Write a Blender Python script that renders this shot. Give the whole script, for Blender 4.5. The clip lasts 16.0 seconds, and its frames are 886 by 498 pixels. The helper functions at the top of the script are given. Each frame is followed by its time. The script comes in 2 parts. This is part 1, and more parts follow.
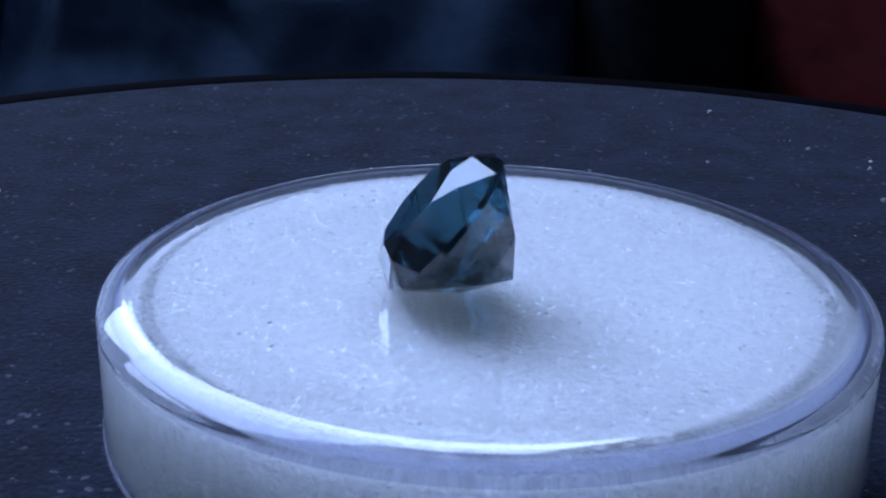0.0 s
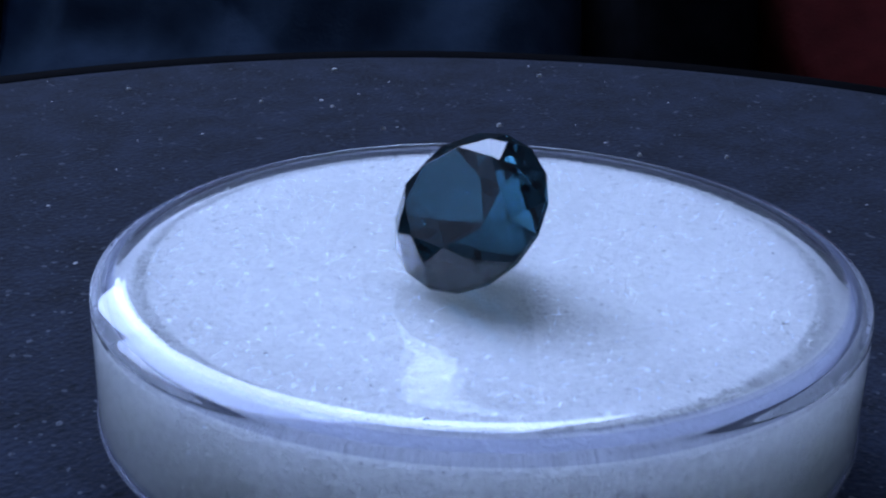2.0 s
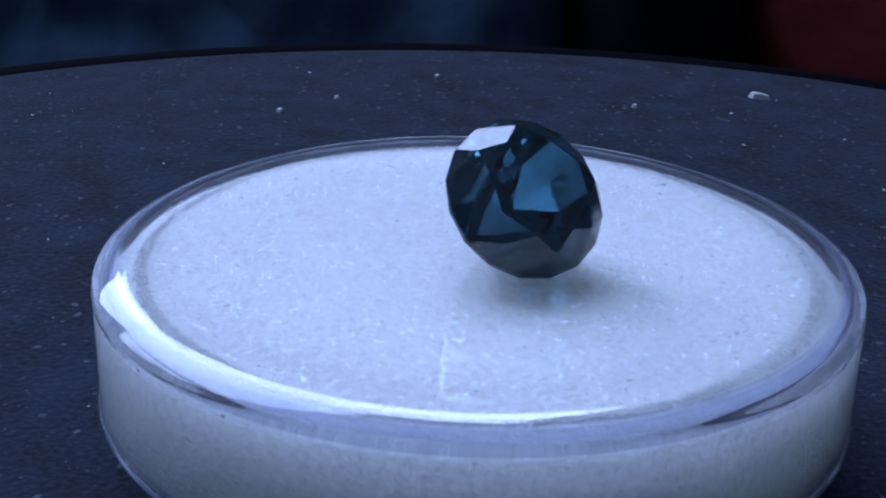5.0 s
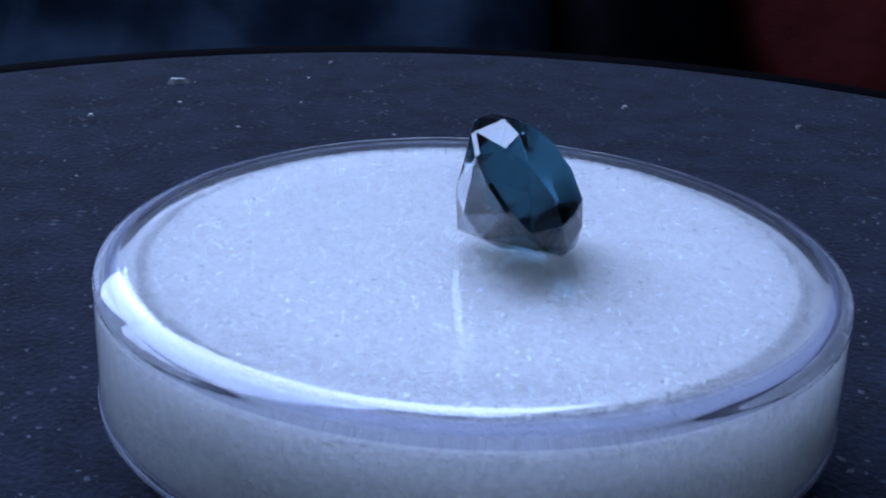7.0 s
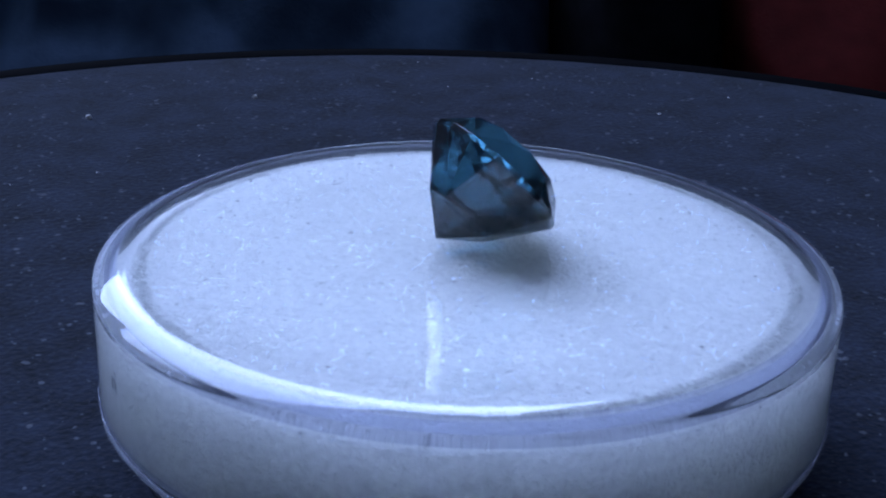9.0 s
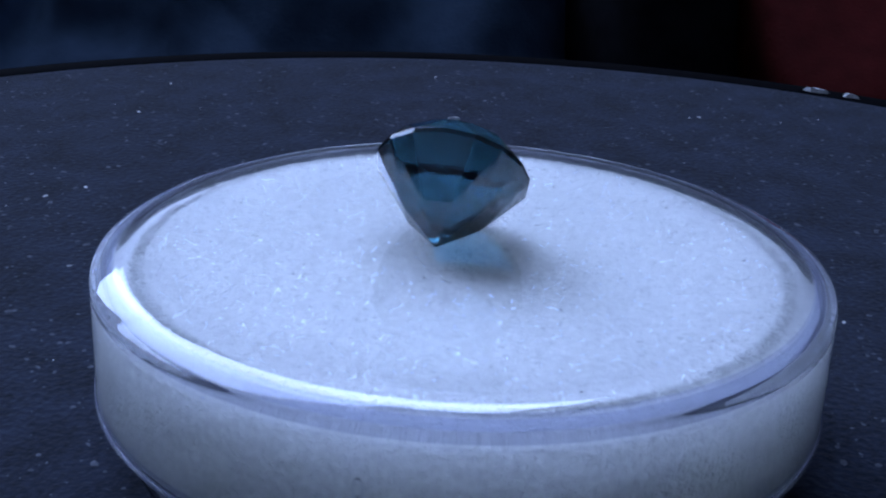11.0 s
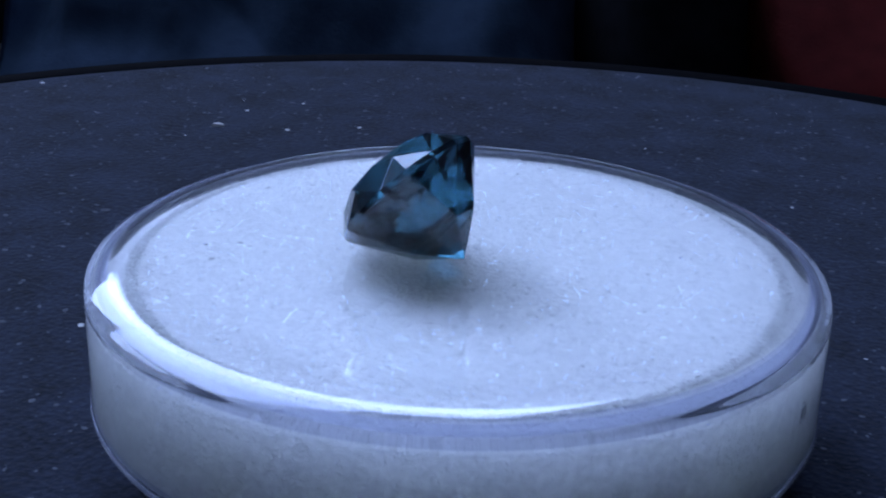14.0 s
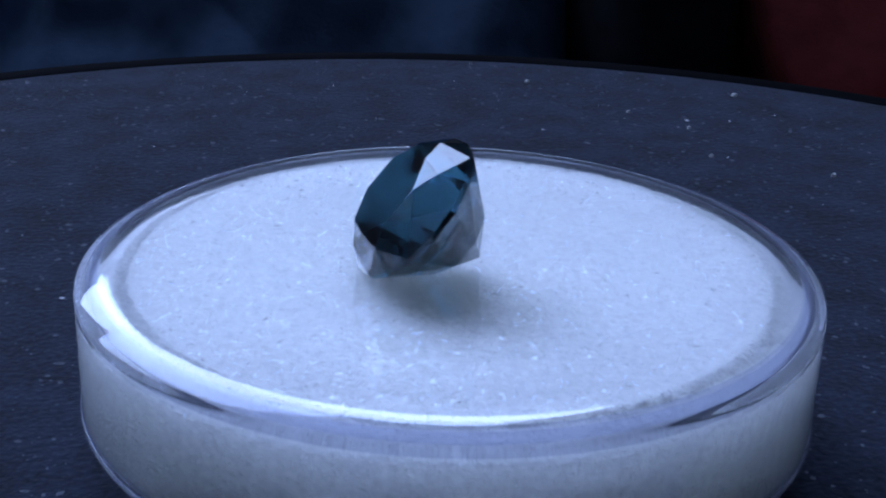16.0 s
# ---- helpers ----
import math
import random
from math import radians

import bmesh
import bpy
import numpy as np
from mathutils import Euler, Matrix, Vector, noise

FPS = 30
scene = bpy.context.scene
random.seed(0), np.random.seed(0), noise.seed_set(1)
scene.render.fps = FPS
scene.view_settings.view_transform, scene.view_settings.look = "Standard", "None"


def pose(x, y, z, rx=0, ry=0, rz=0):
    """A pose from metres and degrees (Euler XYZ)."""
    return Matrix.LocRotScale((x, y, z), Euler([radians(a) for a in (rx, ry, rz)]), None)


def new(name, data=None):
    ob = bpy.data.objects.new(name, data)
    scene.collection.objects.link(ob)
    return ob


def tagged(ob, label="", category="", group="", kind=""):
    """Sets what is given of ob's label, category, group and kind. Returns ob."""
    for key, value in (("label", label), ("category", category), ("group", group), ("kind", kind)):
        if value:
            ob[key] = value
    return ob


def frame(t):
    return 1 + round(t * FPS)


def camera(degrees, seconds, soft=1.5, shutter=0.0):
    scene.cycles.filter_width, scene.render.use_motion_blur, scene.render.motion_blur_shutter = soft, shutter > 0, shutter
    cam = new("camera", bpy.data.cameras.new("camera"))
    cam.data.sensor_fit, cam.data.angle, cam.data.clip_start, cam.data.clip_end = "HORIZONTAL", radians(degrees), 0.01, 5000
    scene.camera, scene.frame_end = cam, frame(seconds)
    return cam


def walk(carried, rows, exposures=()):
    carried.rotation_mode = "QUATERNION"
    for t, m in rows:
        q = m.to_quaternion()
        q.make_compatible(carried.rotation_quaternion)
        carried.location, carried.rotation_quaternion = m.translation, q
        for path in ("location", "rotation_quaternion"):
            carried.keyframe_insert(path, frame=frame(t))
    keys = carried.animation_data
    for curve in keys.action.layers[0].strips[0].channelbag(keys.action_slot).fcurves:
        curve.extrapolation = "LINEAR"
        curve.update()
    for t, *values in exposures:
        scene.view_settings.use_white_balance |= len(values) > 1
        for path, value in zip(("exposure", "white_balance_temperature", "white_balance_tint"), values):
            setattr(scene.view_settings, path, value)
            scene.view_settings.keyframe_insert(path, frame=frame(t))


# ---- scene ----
MM = 0.001
SPIN = 23.327            # turntable, degrees a second, anticlockwise from above
JAR = (0.467, -0.102)    # jar's axis on the platter at the start, mm

# camera: seconds, x, y, z in mm, pitch, yaw, roll in degrees
PATH = [
    (0.0, 0.009, -60.784, 35.824, -21.374, 1.714, 1.139),
    (0.5, -0.054, -60.917, 35.858, -21.613, 1.407, 1.393),
    (1.0, 0.373, -61.289, 35.785, -21.672, 1.913, 1.239),
    (1.5, 0.479, -61.068, 36.015, -22.133, 1.944, 1.352),
    (2.0, 0.895, -60.560, 35.964, -22.337, 2.227, 1.062),
    (2.5, 0.377, -60.685, 36.180, -22.618, 1.886, 0.792),
    (3.0, 0.372, -60.645, 36.320, -22.619, 1.796, 1.118),
    (3.5, -0.151, -60.707, 36.393, -22.650, 1.304, 1.207),
    (4.0, -0.525, -60.733, 36.382, -22.804, 1.069, 1.044),
    (6.5, -1.431, -61.967, 36.311, -22.584, 0.634, 2.231),
    (7.0, -1.929, -62.367, 36.486, -22.536, 0.035, 2.162),
    (7.5, -2.143, -62.614, 36.709, -22.517, -0.281, 2.087),
    (8.0, -1.891, -62.752, 36.876, -22.649, -0.065, 1.862),
    (8.5, -2.016, -63.053, 36.882, -22.639, -0.231, 1.779),
    (9.0, -1.613, -63.551, 36.829, -22.450, 0.111, 1.772),
    (11.5, 0.345, -64.463, 36.524, -22.135, 1.291, 2.265),
    (12.0, 0.730, -64.753, 36.767, -22.213, 1.503, 2.037),
    (12.5, 0.815, -64.298, 36.847, -22.273, 1.493, 1.758),
    (13.0, 1.190, -64.293, 36.784, -22.275, 1.618, 1.766),
    (13.5, 1.428, -64.169, 36.725, -22.194, 1.757, 1.767),
    (14.0, 1.871, -63.984, 36.772, -22.146, 2.113, 1.630),
    (14.5, 1.652, -63.649, 36.672, -22.117, 1.885, 1.483),
    (15.0, 1.631, -63.746, 36.733, -22.123, 1.671, 1.508),
    (15.5, 1.753, -63.370, 36.881, -22.274, 1.643, 1.607),
    (16.0, 1.907, -63.078, 37.070, -22.396, 1.688, 1.738),
]


def eye_pose(x, y, z, pitch, yaw, roll):
    turn = Euler((radians(90 + pitch), 0, radians(yaw))).to_matrix().to_4x4()
    return Matrix.Translation((x * MM, y * MM, z * MM)) @ turn @ Matrix.Rotation(radians(roll), 4, "Z")


cam = camera(37.37, 16.0, soft=2.2)
walk(cam, [(t, eye_pose(*row)) for t, *row in PATH])

# ---- light: one window high behind the subject, a dim room round it ----
world = bpy.data.worlds.new("world")
scene.world = world
world.use_nodes = True
sky = world.node_tree.nodes.new("ShaderNodeTexSky")
sky.sky_type, sky.sun_disc = "NISHITA", False
sky.sun_elevation, sky.sun_rotation = radians(35), radians(200)
world.node_tree.links.new(sky.outputs[0], world.node_tree.nodes["Background"].inputs[0])
world.node_tree.nodes["Background"].inputs[1].default_value = 0.06

WIN = (-1.00, 0.12, 0.45, 1.38)     # window: x from, x to, z from, z to, metres
WALL_Y = 0.55
WALL_X = -1.1


def window_light(w, h, watts, m):
    data = bpy.data.lights.new("window_light", "AREA")
    data.shape, data.size, data.size_y = "RECTANGLE", w, h
    data.energy, data.color = watts, (0.41, 0.56, 1.0)
    new("window_light", data).matrix_world = m


window_light(WIN[1] - WIN[0], WIN[3] - WIN[2], 25.0, Matrix.Translation(((WIN[0] + WIN[1]) / 2, WALL_Y - 0.01, (WIN[2] + WIN[3]) / 2)) @ pose(0, 0, 0, -90, 0, 0))
LOW = (-0.50, -0.31, 0.23, 0.443)    # a low pane in the same wall
window_light(LOW[1] - LOW[0], LOW[3] - LOW[2], 1.16, Matrix.Translation(((LOW[0] + LOW[1]) / 2, WALL_Y - 0.01, (LOW[2] + LOW[3]) / 2)) @ pose(0, 0, 0, -90, 0, 0))
scene.view_settings.exposure = 0.0


# ---- materials ----
def material(name, base, rough=0.5, metal=0.0, scale=200.0, vary=0.25, bump=0.0, bump_scale=None, spec=0.5, tint=None, detail=4.0):
    """Principled paint with two scales of variation and a fine relief; scale counts features a metre."""
    m = bpy.data.materials.new(name)
    m.use_nodes = True
    nt = m.node_tree
    b = nt.nodes["Principled BSDF"]
    b.inputs["Roughness"].default_value, b.inputs["Metallic"].default_value = rough, metal
    b.inputs["Specular IOR Level"].default_value = spec
    co = nt.nodes.new("ShaderNodeTexCoord")
    n1, n2 = nt.nodes.new("ShaderNodeTexNoise"), nt.nodes.new("ShaderNodeTexNoise")
    n1.inputs["Scale"].default_value, n1.inputs["Detail"].default_value = scale, detail
    n2.inputs["Scale"].default_value, n2.inputs["Detail"].default_value = scale * 9, 3.0
    add = nt.nodes.new("ShaderNodeMath")
    add.operation = "ADD"
    ramp = nt.nodes.new("ShaderNodeValToRGB")
    half = nt.nodes.new("ShaderNodeMath")
    half.operation, half.inputs[1].default_value = "MULTIPLY", 0.5
    dark = tuple(c * (1 - vary) for c in base)
    light = tint or tuple(min(1, c * (1 + vary)) for c in base)
    ramp.color_ramp.elements[0].position, ramp.color_ramp.elements[1].position = 0.33, 0.67
    ramp.color_ramp.elements[0].color, ramp.color_ramp.elements[1].color = (*dark, 1), (*light, 1)
    for n in (n1, n2):
        nt.links.new(co.outputs["Object"], n.inputs["Vector"])
    nt.links.new(n1.outputs[0], add.inputs[0])
    nt.links.new(n2.outputs[0], add.inputs[1])
    nt.links.new(add.outputs[0], half.inputs[0])
    nt.links.new(half.outputs[0], ramp.inputs[0])
    nt.links.new(ramp.outputs[0], b.inputs["Base Color"])
    if bump:
        n3, bp = nt.nodes.new("ShaderNodeTexNoise"), nt.nodes.new("ShaderNodeBump")
        n3.inputs["Scale"].default_value, n3.inputs["Detail"].default_value = bump_scale or scale * 6, 5.0
        bp.inputs["Strength"].default_value, bp.inputs["Distance"].default_value = bump, 0.0003
        nt.links.new(co.outputs["Object"], n3.inputs["Vector"])
        nt.links.new(n3.outputs[0], bp.inputs["Height"])
        nt.links.new(bp.outputs[0], b.inputs["Normal"])
    return m


def clear(name, base, ior, rough=0.0):
    m = bpy.data.materials.new(name)
    m.use_nodes = True
    b = m.node_tree.nodes["Principled BSDF"]
    b.inputs["Base Color"].default_value = (*base, 1)
    b.inputs["Transmission Weight"].default_value, b.inputs["IOR"].default_value = 1.0, ior
    b.inputs["Roughness"].default_value = rough
    return m


FELT = material("black_felt", (0.0158, 0.0212, 0.0372), rough=0.95, scale=230, vary=0.75, bump=0.6, bump_scale=2200, spec=0.15)
FELT.node_tree.nodes["Principled BSDF"].inputs["Sheen Weight"].default_value = 0.10
RIM_BLACK = material("black_plastic", (0.003, 0.003, 0.004), rough=0.8, scale=90, vary=0.3, spec=0.02)
DUST = material("pale_dust", (0.8, 0.8, 0.8), rough=0.6, scale=900, vary=0.4)
DUST_DIM = material("grey_dust", (0.11, 0.12, 0.145), rough=0.9, scale=900, vary=0.5)
FOAM = material("white_foam", (0.80, 0.81, 0.77), rough=0.85, scale=2600, vary=0.15, bump=1.0, bump_scale=3300, spec=0.3)
foam_bsdf = FOAM.node_tree.nodes["Principled BSDF"]
foam_bsdf.inputs["Subsurface Weight"].default_value = 0.8
foam_bsdf.inputs["Subsurface Radius"].default_value = (1.0, 1.0, 0.95)
foam_bsdf.inputs["Subsurface Scale"].default_value = 0.012
FLAKE = clear("clear_fibre", (1.0, 1.0, 1.0), 1.7, 0.04)
GLASS = clear("clear_plastic", (0.97, 0.98, 1.0), 1.49)
MILKY = clear("milky_plastic", (0.72, 0.76, 0.93), 1.49, 0.01)
MILKY.node_tree.nodes["Principled BSDF"].inputs["Transmission Weight"].default_value = 0.88
GEM = clear("blue_gem", (0.025, 0.088, 0.122), 1.74)
BLUE = material("blue_cloth", (0.062, 0.104, 0.172), rough=0.9, scale=25, vary=0.25, bump=0.3, bump_scale=1500, spec=0.2)
RED = material("red_cloth", (0.15, 0.017, 0.015), rough=0.9, scale=25, vary=0.3, bump=0.3, bump_scale=1500, spec=0.2)
# near-black colour stands in for shade in the gap between the cloths
BLACK = material("black_cloth", (0.020, 0.021, 0.027), rough=0.95, scale=25, vary=0.4, spec=0.1)
TABLE = material("dark_tabletop", (0.007, 0.007, 0.007), rough=0.8, scale=12, vary=0.4)
# for surfaces out of view, dark only to dim what the stone reflects
DARK_WALL = material("darkened_room", (0.20, 0.20, 0.205), rough=0.8, scale=3, vary=0.2)
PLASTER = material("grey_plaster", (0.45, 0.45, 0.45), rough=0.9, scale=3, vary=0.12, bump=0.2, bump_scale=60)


# ---- mesh tools ----
def link(name, bm, mat, parent=None, label="", smooth=False):
    me = bpy.data.meshes.new(name)
    bm.normal_update()
    bm.to_mesh(me)
    bm.free()
    me.materials.append(mat)
    if smooth:
        me.polygons.foreach_set("use_smooth", [True] * len(me.polygons))
    ob = new(name, me)
    ob.parent = parent
    if label:
        tagged(ob, label)
    return ob


def part(name, bm, mat, parent, label="", smooth=False):
    return link(name, bm, mat, parent, label, smooth)


def box(bm, x0, x1, y0, y1, z0, z1):
    v = [bm.verts.new(c) for c in ((x0, y0, z0), (x1, y0, z0), (x1, y1, z0), (x0, y1, z0), (x0, y0, z1), (x1, y0, z1), (x1, y1, z1), (x0, y1, z1))]
    for f in ((3, 2, 1, 0), (4, 5, 6, 7), (0, 1, 5, 4), (1, 2, 6, 5), (2, 3, 7, 6), (3, 0, 4, 7)):
        bm.faces.new([v[i] for i in f])


def lathe(profile, seg=192, closed=True):
    """A body of revolution from (r, z) in mm; the profile runs round its section with the body on its left."""
    bm = bmesh.new()
    rings = []
    for r, z in profile:
        if r < 1e-6:
            rings.append([bm.verts.new((0, 0, z * MM))])
        else:
            rings.append([bm.verts.new((r * MM * math.cos(2 * math.pi * k / seg), r * MM * math.sin(2 * math.pi * k / seg), z * MM)) for k in range(seg)])
    pairs = list(zip(rings, rings[1:] + rings[:1])) if closed else list(zip(rings, rings[1:]))
    for a, b in pairs:
        for k in range(seg):
            j = (k + 1) % seg
            if len(a) == 1 and len(b) == 1:
                continue
            if len(a) == 1:
                bm.faces.new((a[0], b[j], b[k]))
            elif len(b) == 1:
                bm.faces.new((a[k], a[j], b[0]))
            else:
                bm.faces.new((a[k], a[j], b[j], b[k]))
    bmesh.ops.recalc_face_normals(bm, faces=bm.faces)
    return bm


def arc(cx, cz, r, a0, a1, n):
    return [(cx + r * math.cos(radians(a0 + (a1 - a0) * k / n)), cz + r * math.sin(radians(a0 + (a1 - a0) * k / n))) for k in range(n + 1)]


# ---- the room: plain surfaces that close the place ----
def room():
    south, north, west, east, low, top = -1.2, WALL_Y, WALL_X, 1.5, -0.022, 2.0

    def slab(name, boxes, mat, label, category):
        bm = bmesh.new()
        for b in boxes:
            box(bm, *b)
        tagged(link(name, bm, mat), label, category, kind="structure")

    slab("tabletop", [(west, east, south, north, -0.06, low)], TABLE, "wide dark tabletop under the turntable", "tabletop")
    x0, x1, z0, z1 = WIN
    a0, a1, c0, c1 = LOW
    slab("wall_north", [(west - 0.2, x0, north, north + 0.2, low, top), (x1, east + 0.1, north, north + 0.2, low, top), (x0, x1, north, north + 0.2, z1, top), (x0, x1, north, north + 0.2, c1, z0),
                        (x0, a0, north, north + 0.2, low, c1), (a1, x1, north, north + 0.2, low, c1), (a0, a1, north, north + 0.2, low, c0)], PLASTER, "grey plaster wall with two window openings", "wall")
    # west, south and ceiling are unseen and darkened to shape the stone's reflections
    slab("wall_west", [(west - 0.2, west, south, north, low, top)], DARK_WALL, "plain unseen wall, darkened to keep reflections in the stone dark", "wall")
    slab("wall_east", [(east, east + 0.1, south, north, low, top)], PLASTER, "plain grey plaster wall", "wall")
    slab("wall_south", [(west - 0.2, east + 0.1, south - 0.1, south, low, top)], DARK_WALL, "plain unseen wall, darkened to keep reflections in the stone dark", "wall")
    slab("ceiling", [(west - 0.2, east + 0.1, south - 0.1, north + 0.2, top, top + 0.1)], DARK_WALL, "plain unseen ceiling, darkened to keep reflections in the stone dark", "ceiling")


room()


# ---- turntable with its felt, rim and dust ----
def flake(w, l, h, seed):
    """An uneven flat crumb, mm."""
    rnd = random.Random(seed)
    bm = bmesh.new()
    n = 7
    low = [bm.verts.new((w * MM * math.cos(2 * math.pi * k / n) * rnd.uniform(0.35, 0.55), l * MM * math.sin(2 * math.pi * k / n) * rnd.uniform(0.35, 0.55), 0)) for k in range(n)]
    high = [bm.verts.new((v.co.x * 0.7, v.co.y * 0.7, h * MM * rnd.uniform(0.6, 1.0))) for v in low]
    for k in range(n):
        bm.faces.new((low[k], low[(k + 1) % n], high[(k + 1) % n], high[k]))
    bm.faces.new(high)
    bm.faces.new(low[::-1])
    return bm


def crumbs(count, rmin, rmax, smin, smax, seed):
    """Many crumbs strewn over the felt in one mesh."""
    rnd = np.random.RandomState(seed)
    bm = bmesh.new()
    for _ in range(count):
        r, a = math.sqrt(rnd.uniform(rmin ** 2, rmax ** 2)), rnd.uniform(0, 2 * math.pi)
        s = smin + (smax - smin) * rnd.rand() ** 3
        long, turn = rnd.uniform(0.8, 1.8), rnd.uniform(0, math.pi)
        c, w = np.array((r * math.cos(a), r * math.sin(a))), rnd.uniform(0.08, 0.22)
        pts = []
        for k in range(5):
            b = 2 * math.pi * k / 5
            x, y = s * long * math.cos(b) * rnd.uniform(0.3, 0.6), s * math.sin(b) * rnd.uniform(0.3, 0.6)
            pts.append((c[0] + x * math.cos(turn) - y * math.sin(turn), c[1] + x * math.sin(turn) + y * math.cos(turn)))
        low = [bm.verts.new((x * MM, y * MM, 0.0)) for x, y in pts]
        tip = bm.verts.new((c[0] * MM, c[1] * MM, s * w * MM))
        for k in range(5):
            bm.faces.new((low[k], low[(k + 1) % 5], tip))
    return bm


def build_turntable():
    root = tagged(new("turntable"), "round black turntable with a dusty felt top", "turntable")
    felt = part("felt", lathe([(0, -1.2), (83.0, -1.2), (83.4, -0.9), (83.4, -0.1), (83.1, 0.06), (82.4, 0.0), (0, 0.0)], 256, closed=False), FELT, root, "dusty black felt disc", True)
    rim = [(83.5, -22), (86.3, -22), (86.9, -21.4), (87.0, -0.6), (86.8, -0.1), (86.3, 0.06), (84.2, 0.02), (83.5, -0.35)]
    part("rim", lathe(rim, 256), RIM_BLACK, root, "smooth black plastic rim", True)
    part("base", lathe([(0, -21.9), (83.3, -21.9), (83.3, -1.4), (0, -1.4)], 128, closed=False), RIM_BLACK, root)
    # the bright crumbs: distance from the axis, angle, width, length
    crumb_spots = [
        (84.9, 167.4, 0.9, 3.4), (84.9, 164.8, 0.9, 2.2), (60.1, 147.2, 0.6, 1.6), (59.3, 195.3, 0.6, 1.6),
        (73.3, 310.5, 1.3, 2.9), (64.8, 319.6, 0.7, 0.7), (65.7, 273.0, 0.7, 0.7), (67.3, 258.5, 0.7, 0.7),
        (78.6, 297.7, 0.6, 0.6), (61.1, 351.2, 0.8, 0.8), (72.1, 336.7, 0.6, 0.8), (56.3, 52.9, 0.5, 0.6),
        (26.6, 79.8, 0.4, 0.5), (64.6, 345.7, 0.6, 0.6), (57.6, 42.0, 0.6, 0.6), (76.4, 39.2, 0.5, 0.8),
        (51.8, 27.9, 0.5, 0.5), (54.5, 20.2, 0.5, 0.4), (75.5, 71.9, 0.5, 0.7), (78.1, 55.5, 0.6, 0.8),
        (64.1, 56.8, 0.4, 0.5), (67.0, 62.6, 0.4, 0.5)]
    for k, (r, a, w, l) in enumerate(crumb_spots):
        ob = part("dust_speck", flake(w, l, 0.35 * min(w, l) + 0.1, k), DUST, felt if r < 83 else root)
        ob.matrix_basis = pose(r * math.cos(radians(a)) * MM, r * math.sin(radians(a)) * MM, (0.0 if r < 83 else 0.05) * MM, 0, 0, a)
    tagged(part("fine_dust", crumbs(130, 20, 83, 0.12, 0.55, 5), DUST, felt), "fine pale dust", kind="stuff")
    tagged(part("lint", crumbs(9000, 18, 83, 0.10, 0.5, 9), DUST_DIM, felt), "grey lint and fluff", kind="stuff")
    return root


turntable = build_turntable()


# ---- the clear jar, its foam and the stone ----
def build_jar():
    root = tagged(new("gem_jar"), "clear round plastic gem jar with a flat lid", "jar")
    lid = [(19.16, 3.8), (19.22, 3.92), (19.22, 4.1), (19.16, 4.26), (19.11, 4.4), (19.1, 4.6), (19.1, 9.9), (19.1, 10.1), (19.08, 10.22), (19.03, 10.32), (18.95, 10.41), (18.84, 10.48), (18.7, 10.55), (18.5, 10.64), (18.1, 10.79), (17.85, 10.88), (17.65, 10.94), (17.45, 10.98), (17.25, 11.0)]
    lid += [(17.0, 11.0), (16.6, 10.99), (16.0, 10.95), (15.2, 10.86), (14.2, 10.75), (13.2, 10.665), (12.2, 10.625), (11.6, 10.62), (0, 10.62)]
    lid += [(0, 10.34), (12.0, 10.34), (13.2, 10.375), (14.2, 10.45), (15.2, 10.55), (16.0, 10.65), (16.6, 10.69), (17.0, 10.7), (17.25, 10.69), (17.45, 10.66), (17.65, 10.6), (17.9, 10.51), (18.15, 10.41), (18.3, 10.32), (18.4, 10.2), (18.45, 10.05), (18.45, 9.8),
            (18.45, 4.6), (18.44, 4.3), (18.38, 4.1), (18.36, 3.92), (18.42, 3.78), (18.55, 3.7), (18.75, 3.68), (19.0, 3.7)]
    whole = lathe(lid, 256)
    pieces = []
    for zone in ("lid", "rim", "edge"):        # rim and lower edge are one piece with the lid
        piece = whole.copy()
        piece.normal_update()
        spare = []
        for f in piece.faces:
            c = f.calc_center_median() / MM
            here = "edge" if c.z < 4.5 else "rim" if c.z > 10.15 and math.hypot(c.x, c.y) > 17.8 else "lid"
            if here != zone:
                spare.append(f)
        bmesh.ops.delete(piece, geom=spare, context="FACES")
        pieces.append(piece)
    whole.free()
    lid_ob = part("lid", pieces[0], GLASS, root, "clear flat lid", True)
    rim_ob = part("lid_rim", pieces[1], MILKY, root, "rounded milky lavender rim of the lid", True)
    edge_ob = part("lower_edge", pieces[2], MILKY, root, "thick rounded lower edge of the lid", True)
    base = [(16.4, 0.0), (17.0, 0.1), (17.5, 0.6), (17.72, 1.3), (17.78, 2.2), (18.1, 2.5), (18.2, 3.0), (18.1, 3.45), (17.9, 3.6), (16.9, 3.6), (16.7, 3.3), (16.66, 3.1), (16.64, 1.6), (16.6, 1.4), (16.3, 1.0), (16.0, 1.0), (0, 1.0), (0, 0.25), (15.6, 0.25), (15.8, 0.25)]
    base_ob = part("base", lathe(base, 256), GLASS, root, "clear shallow base", True)
    # an oval air bubble in the wall
    bm = bmesh.new()
    rings = []
    for k in range(20):
        u = 2 * math.pi * k / 20
        ring = []
        for j in range(6):
            v = 2 * math.pi * j / 6
            rr = 1 + 0.3 * math.cos(v)
            y, z = 0.22 * rr * math.cos(u), 0.44 * rr * math.sin(u)
            a = radians(2.0) + y / 19.0
            d = 19.09 + 0.09 * math.sin(v)
            ring.append(bm.verts.new((d * math.cos(a) * MM, d * math.sin(a) * MM, (7.55 + z) * MM)))
        rings.append(ring)
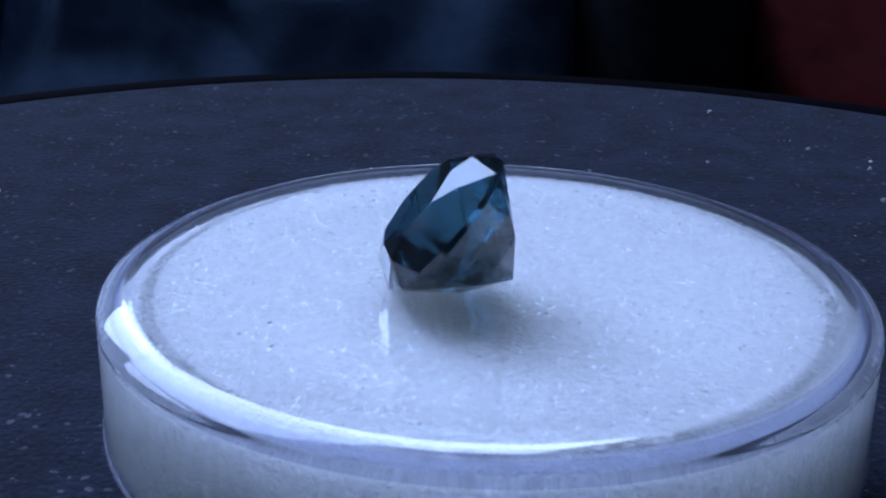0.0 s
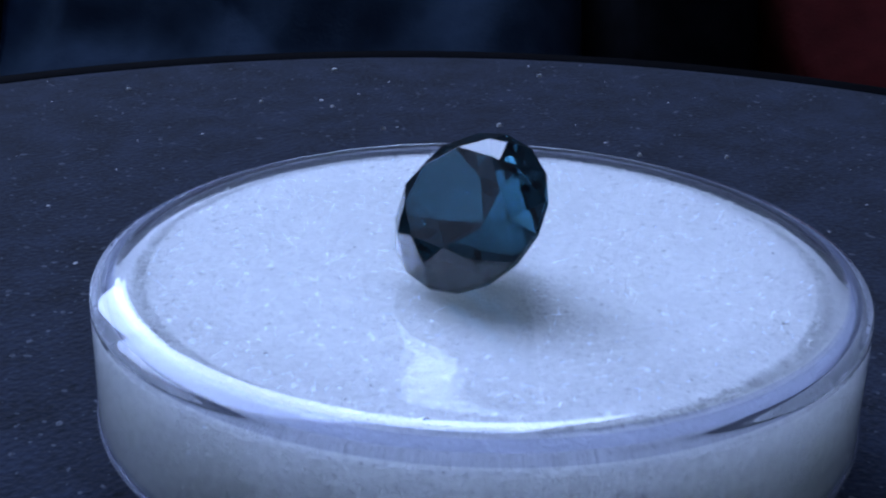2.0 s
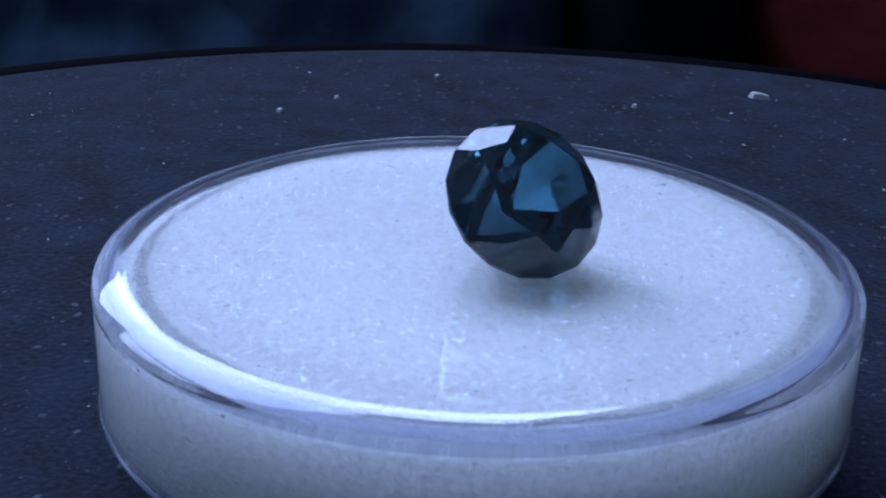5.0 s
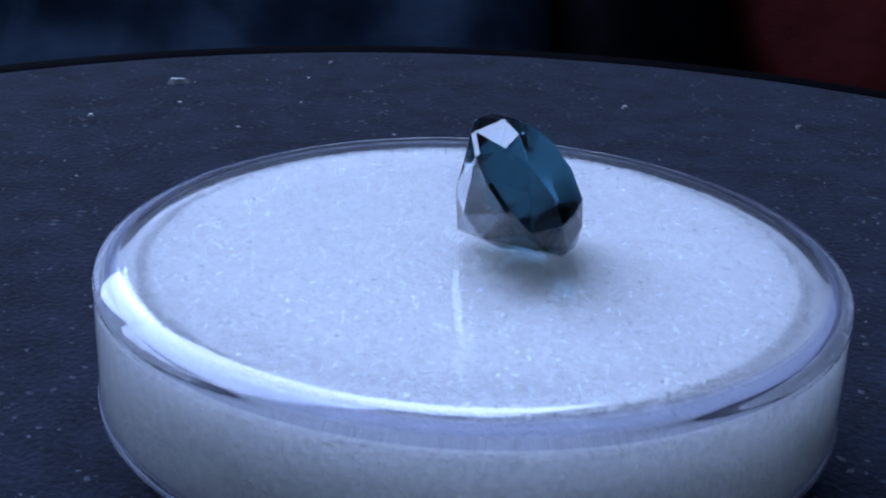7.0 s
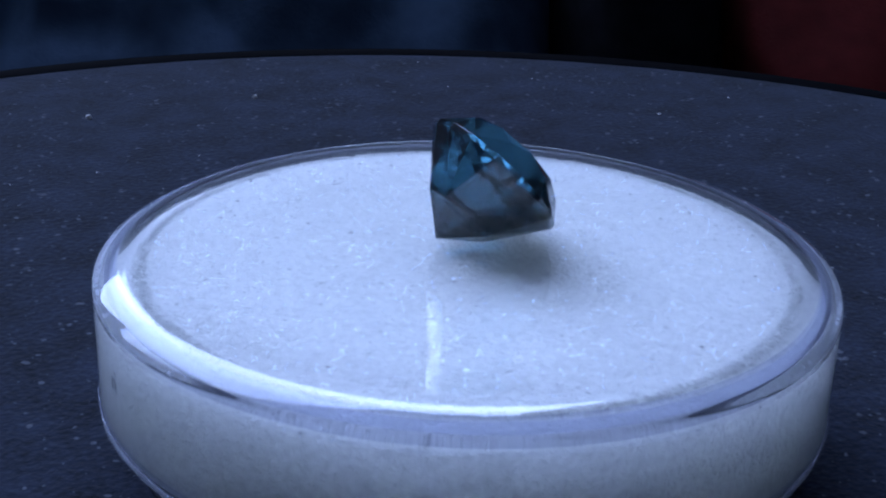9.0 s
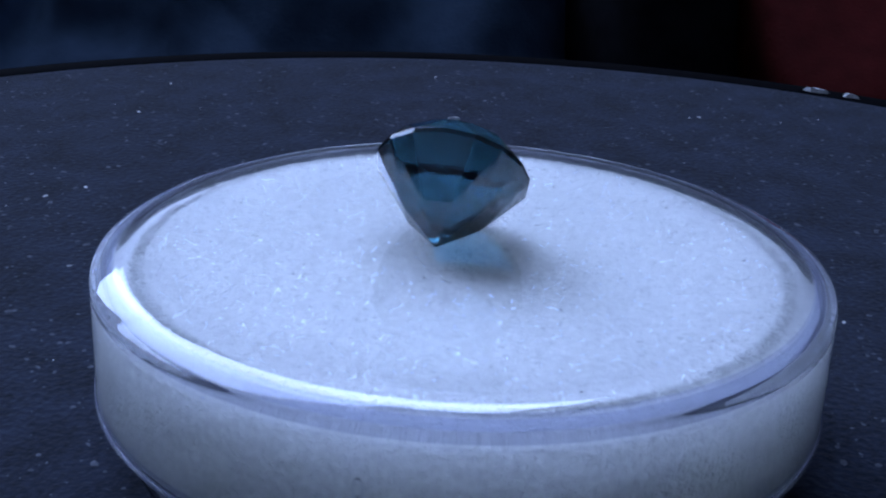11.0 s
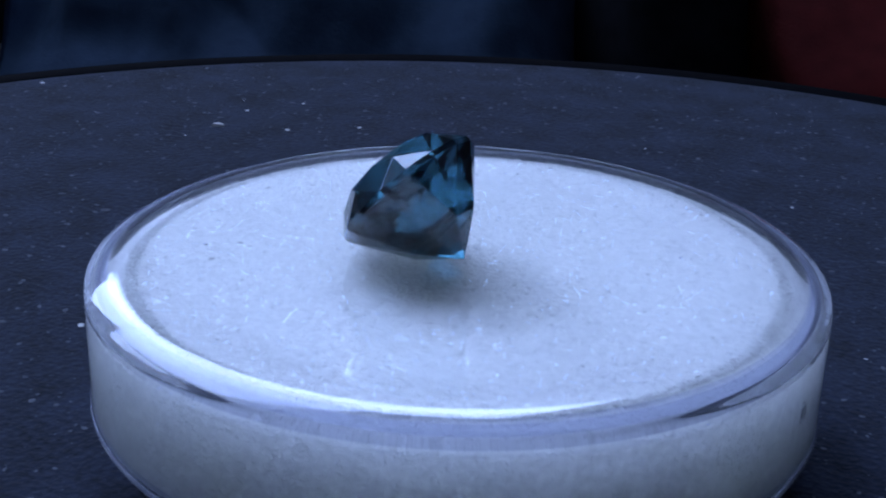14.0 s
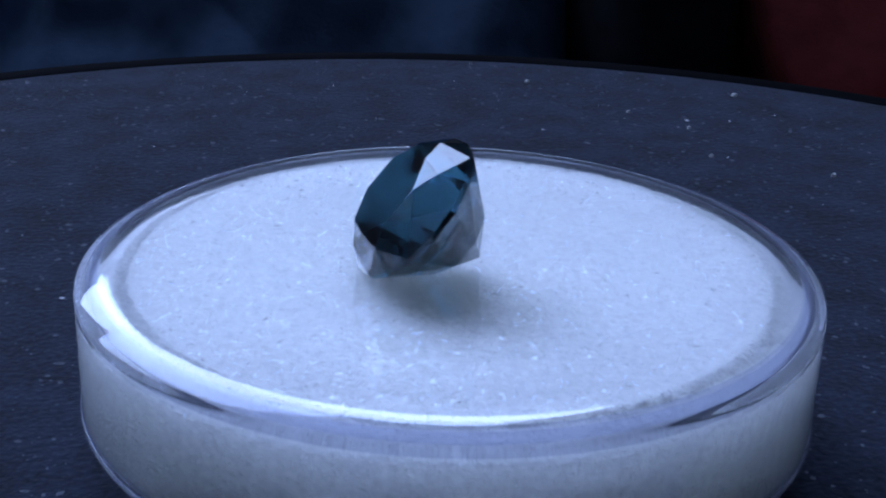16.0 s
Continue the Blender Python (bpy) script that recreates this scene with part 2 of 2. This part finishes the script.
    for p, q in zip(rings, rings[1:] + rings[:1]):
        for j in range(6):
            bm.faces.new((p[j], q[j], q[(j + 1) % 6], p[(j + 1) % 6]))
    bmesh.ops.recalc_face_normals(bm, faces=bm.faces)
    part("bubble", bm, GLASS, lid_ob, "small oval bubble in the wall", True)
    for ob in (lid_ob, base_ob, rim_ob, edge_ob):
        ob.visible_shadow = False
    return root


def build_foam():
    """A soft white pad: a lathe with an uneven skin, ragged fibres round its edge and glinting fibres on top."""
    rnd = random.Random(4)
    seg, R, top = 420, 17.0, 10.24

    def shoulder(r):
        if r < 16.3:
            return top
        if r < 17.0:
            return top - 0.04 * ((r - 16.3) / 0.7) ** 2.5
        return 10.2 - 0.5 * (r - 17.0)

    radii = [0.0] + [R * (k / 70) ** 0.9 for k in range(1, 66)] + [16.55, 16.7, 16.8, 16.9, 16.97, 17.1, 17.4, 17.8, 18.15]
    prof = [(r, shoulder(r)) for r in radii] + [(18.5, z) for z in (9.5, 9.35, 9.0, 8.4, 7.6, 6.6, 5.6, 4.6, 3.9)] + [(18.2, 3.75), (16.6, 3.65), (16.5, 3.5), (16.5, 1.6), (16.1, 1.12), (0, 1.12)]
    bm = lathe(prof, seg, closed=False)
    for v in bm.verts:
        p = v.co / MM
        n = noise.noise(p * 1.3) * 0.01 + noise.noise(p * 4.5) * 0.012 + rnd.uniform(-0.008, 0.008)
        r = math.hypot(p.x, p.y)
        if p.z > 9.3 and r < 16.9:
            v.co.z += n * MM
        if r > 15.9:
            rag = 0.28 if p.z > 9.6 and r < 17.6 else 0.0
            k = 1 + rag * (noise.noise(p * 2.4) * 0.7 + noise.noise(p * 6.0) * 0.6 + rnd.uniform(-0.35, 0.35) - 0.25) / r
            v.co.x, v.co.y = v.co.x * k, v.co.y * k
    root = link("foam_pad", bm, FOAM, smooth=True)
    tagged(root, "white fibrous foam pad inside the clear jar", "foam pad")
    bm = bmesh.new()
    for _ in range(5200):        # ragged fibres
        a, r = rnd.uniform(0, 2 * math.pi), rnd.uniform(16.4, 17.0)
        z = shoulder(r) - 0.03
        out, up, side = rnd.uniform(0.1, 0.5), rnd.uniform(-0.04, 0.12), rnd.uniform(-0.35, 0.35)
        d = Vector((math.cos(a), math.sin(a), 0))
        s = Vector((-math.sin(a), math.cos(a), 0))
        p = d * r + Vector((0, 0, z))
        q = p + d * min(out, 17.3 - r) + s * side + Vector((0, 0, up))
        w = s * 0.05 if abs(side) < 0.2 else d * 0.05
        vs = [bm.verts.new(c * MM) for c in (p - w, p + w, q, p + Vector((0, 0, 0.05)))]
        for f in ((0, 1, 2), (1, 3, 2), (3, 0, 2)):
            bm.faces.new([vs[i] for i in f])
    tagged(part("edge_fibres", bm, FOAM, root), "ragged white fibres", kind="stuff")
    bm = bmesh.new()
    for k in range(12000):        # glints: clear slivers on the skin of the pad
        a, t = rnd.uniform(0, 2 * math.pi), rnd.random()
        if k < 8200:
            r = 16.3 * math.sqrt(t)
            c, lie = Vector((r * math.cos(a), r * math.sin(a), top + rnd.uniform(0.02, 0.06))), 0.0
        else:
            c, lie = Vector((18.53 * math.cos(a), 18.53 * math.sin(a), 9.6 - 3.4 * t * t)), 1.2
        e = Euler((0, 0, a)).to_matrix() @ Euler((rnd.gauss(0, 0.3), rnd.gauss(lie, 0.3), 0)).to_matrix() @ Euler((0, 0, rnd.uniform(0, 6.28))).to_matrix()
        s = 0.82 + 0.8 * rnd.random() ** 3
        l, w = s * rnd.uniform(0.07, 0.17), s * rnd.uniform(0.05, 0.11)
        bm.faces.new([bm.verts.new((c + e @ Vector(q)) * MM) for q in ((-l, 0, 0), (-l * 0.3, -w, 0), (l, -w * 0.3, 0), (l * 0.4, w, 0))])
    glints = tagged(part("glinting_fibres", bm, FLAKE, root), "glinting clear fibres", kind="stuff")
    glints.visible_shadow = False
    return root


def build_gem(radius=4.175, crown=0.367, table=0.63, girdle=0.07, knee=0.50, knee_depth=0.662, depth=1.059, turn=22.5):
    """A round brilliant as the hull of its corners; lengths in girdle radii."""
    def ring(n, r, z, az):
        return [Vector((r * math.cos(radians(az + 360 / n * k)), r * math.sin(radians(az + 360 / n * k)), z)) for k in range(n)]

    g = girdle / 2
    star = 0.81
    star_z = crown * (1 - star * math.cos(math.pi / 8)) / (1 - table)
    corners = ring(8, table, g + crown, turn) + ring(8, star, g + star_z, turn + 22.5) + ring(16, 1, g, turn) + ring(16, 1, -g, turn)
    corners += ring(8, knee, -g - knee_depth, turn) + [Vector((0, 0, -g - depth))]
    bm = bmesh.new()
    for p in corners:
        bm.verts.new(p * radius)
    bmesh.ops.convex_hull(bm, input=bm.verts)
    bmesh.ops.dissolve_limit(bm, angle_limit=radians(0.8), verts=bm.verts, edges=bm.edges)
    bmesh.ops.bevel(bm, geom=bm.edges[:], offset=0.012, segments=1, affect="EDGES")
    bmesh.ops.scale(bm, vec=(MM, MM, MM), verts=bm.verts)
    bmesh.ops.recalc_face_normals(bm, faces=bm.faces)
    root = tagged(new("gemstone"), "dark blue round faceted gemstone lying on its side", "gemstone")
    edge = g * radius * MM
    for name, low, high in (("crown", edge, 1.0), ("girdle", -edge, edge), ("pavilion", -1.0, -edge)):
        piece = bm.copy()
        piece.normal_update()
        away = [f for f in piece.faces if not low < f.calc_center_median().z <= high]
        bmesh.ops.delete(piece, geom=away, context="FACES")
        part(name, piece, GEM, root)
    bm.free()
    return root


jar = build_jar()
foam = build_foam()
gem = build_gem()
LEAN = pose(0, 0, 0, 0, 49.787, 0)
GEM_LOW = min((LEAN @ v.co).z for piece in gem.children for v in piece.data.vertices)
GEM_AT = Matrix.Translation((-1.782 * MM, -1.469 * MM, 10.63 * MM - GEM_LOW)) @ pose(0, 0, 0, 0, 0, -177.6) @ LEAN


# ---- cloth behind the turntable ----
def bell(x, w):
    return math.exp(-(x / w) ** 2)


def step(x):
    return 1 / (1 + math.exp(-x))


def ledge(px, py):
    """How far the cloth lies back, 0 hanging to 1 lying, over the drape's own coordinates."""
    w = 0.45 * bell(px - 85, 32) * step((175 - py) / 10)
    w += 0.8 * bell(px - 190, 130) * bell(py - 120 + (px - 190) * 0.04, 26)
    flap = step((py - (px - 310) * 0.65) / 5) * step((px - 325 - 0.35 * py) / 9) * step((150 - py) / 12)
    w += 0.85 * flap
    w += 0.42 * step((px - 640) / 45) * step((940 - px) / 40) * (0.8 + 0.2 * math.sin(px / 40.0 + py / 60))
    return min(w, 1.0) + 1.6 * step(-(py + 25) / 8)


def blue_fold(x, z):
    """Depth of the draped cloth, mm, over x and height: the ledges summed up from the table."""
    px = (x + 6.4) * 10.2 + 784
    n = max(1, int((z + 22) / 0.7))
    h = (z + 22) / n
    y = 138 + sum((0.40 + 1.9 * ledge(px, (17.5 - h * (k + 0.5)) / 0.096)) * h for k in range(n))
    y += 70 * step((px - 1030) / 48) + 1.4 * bell(px - 560, 60)
    return y + 0.5 * noise.noise(Vector((x * 0.12, z * 0.2, 0.3)))


def red_fold(x, z):
    y = 138 + 1.1 * (z + 22) + 0.10 * (70 - x)
    return y + 1.6 * noise.noise(Vector((x * 0.09, z * 0.13, 2.1))) + 60 * step((41 - x - 0.25 * z) / 2.0)


def drape(name, fold, x0, x1, z1, mat, label):
    nx, nz = 170, 60
    bm = bmesh.new()
    grid = [[bm.verts.new((x * MM, fold(x, z) * MM, z * MM)) for x in np.linspace(x0, x1, nx)] for z in np.linspace(-21.9, z1, nz)]
    for a, b in zip(grid, grid[1:]):
        for k in range(nx - 1):
            bm.faces.new((a[k], a[k + 1], b[k + 1], b[k]))
    bmesh.ops.solidify(bm, geom=bm.faces[:], thickness=0.9 * MM)
    ob = link(name, bm, mat, smooth=True)
    return tagged(ob, label, "cloth")


drape("blue_cloth", blue_fold, -79, 32, 2.5, BLUE, "folded dark blue cloth heaped behind the turntable")
# the second drape is an added sheet that fills the shaded gap with black
drape("black_cloth", lambda x, z: 172 + 0.3 * (z + 22) + 1.0 * math.sin(x / 9) - 24 * step((x - 18) / 2) * step((44 - x) / 2), -200, 200, -1, BLACK, "black sheet added to fill the dark shaded gap behind the cloths")
drape("red_cloth", red_fold, 33, 130, 2.5, RED, "dark red cloth heaped behind the turntable")


# ---- everything on the turntable goes round with it ----
def motions():
    times = [0.5 * k for k in range(33)]
    spin = [(t, Matrix.Rotation(radians(SPIN * t), 4, "Z")) for t in times]
    at_jar = Matrix.Translation((JAR[0] * MM, JAR[1] * MM, 0.02 * MM))
    walk(turntable, spin)
    walk(jar, [(t, m @ at_jar) for t, m in spin])
    walk(foam, [(t, m @ at_jar) for t, m in spin])
    walk(gem, [(t, m @ GEM_AT) for t, m in spin])


motions()
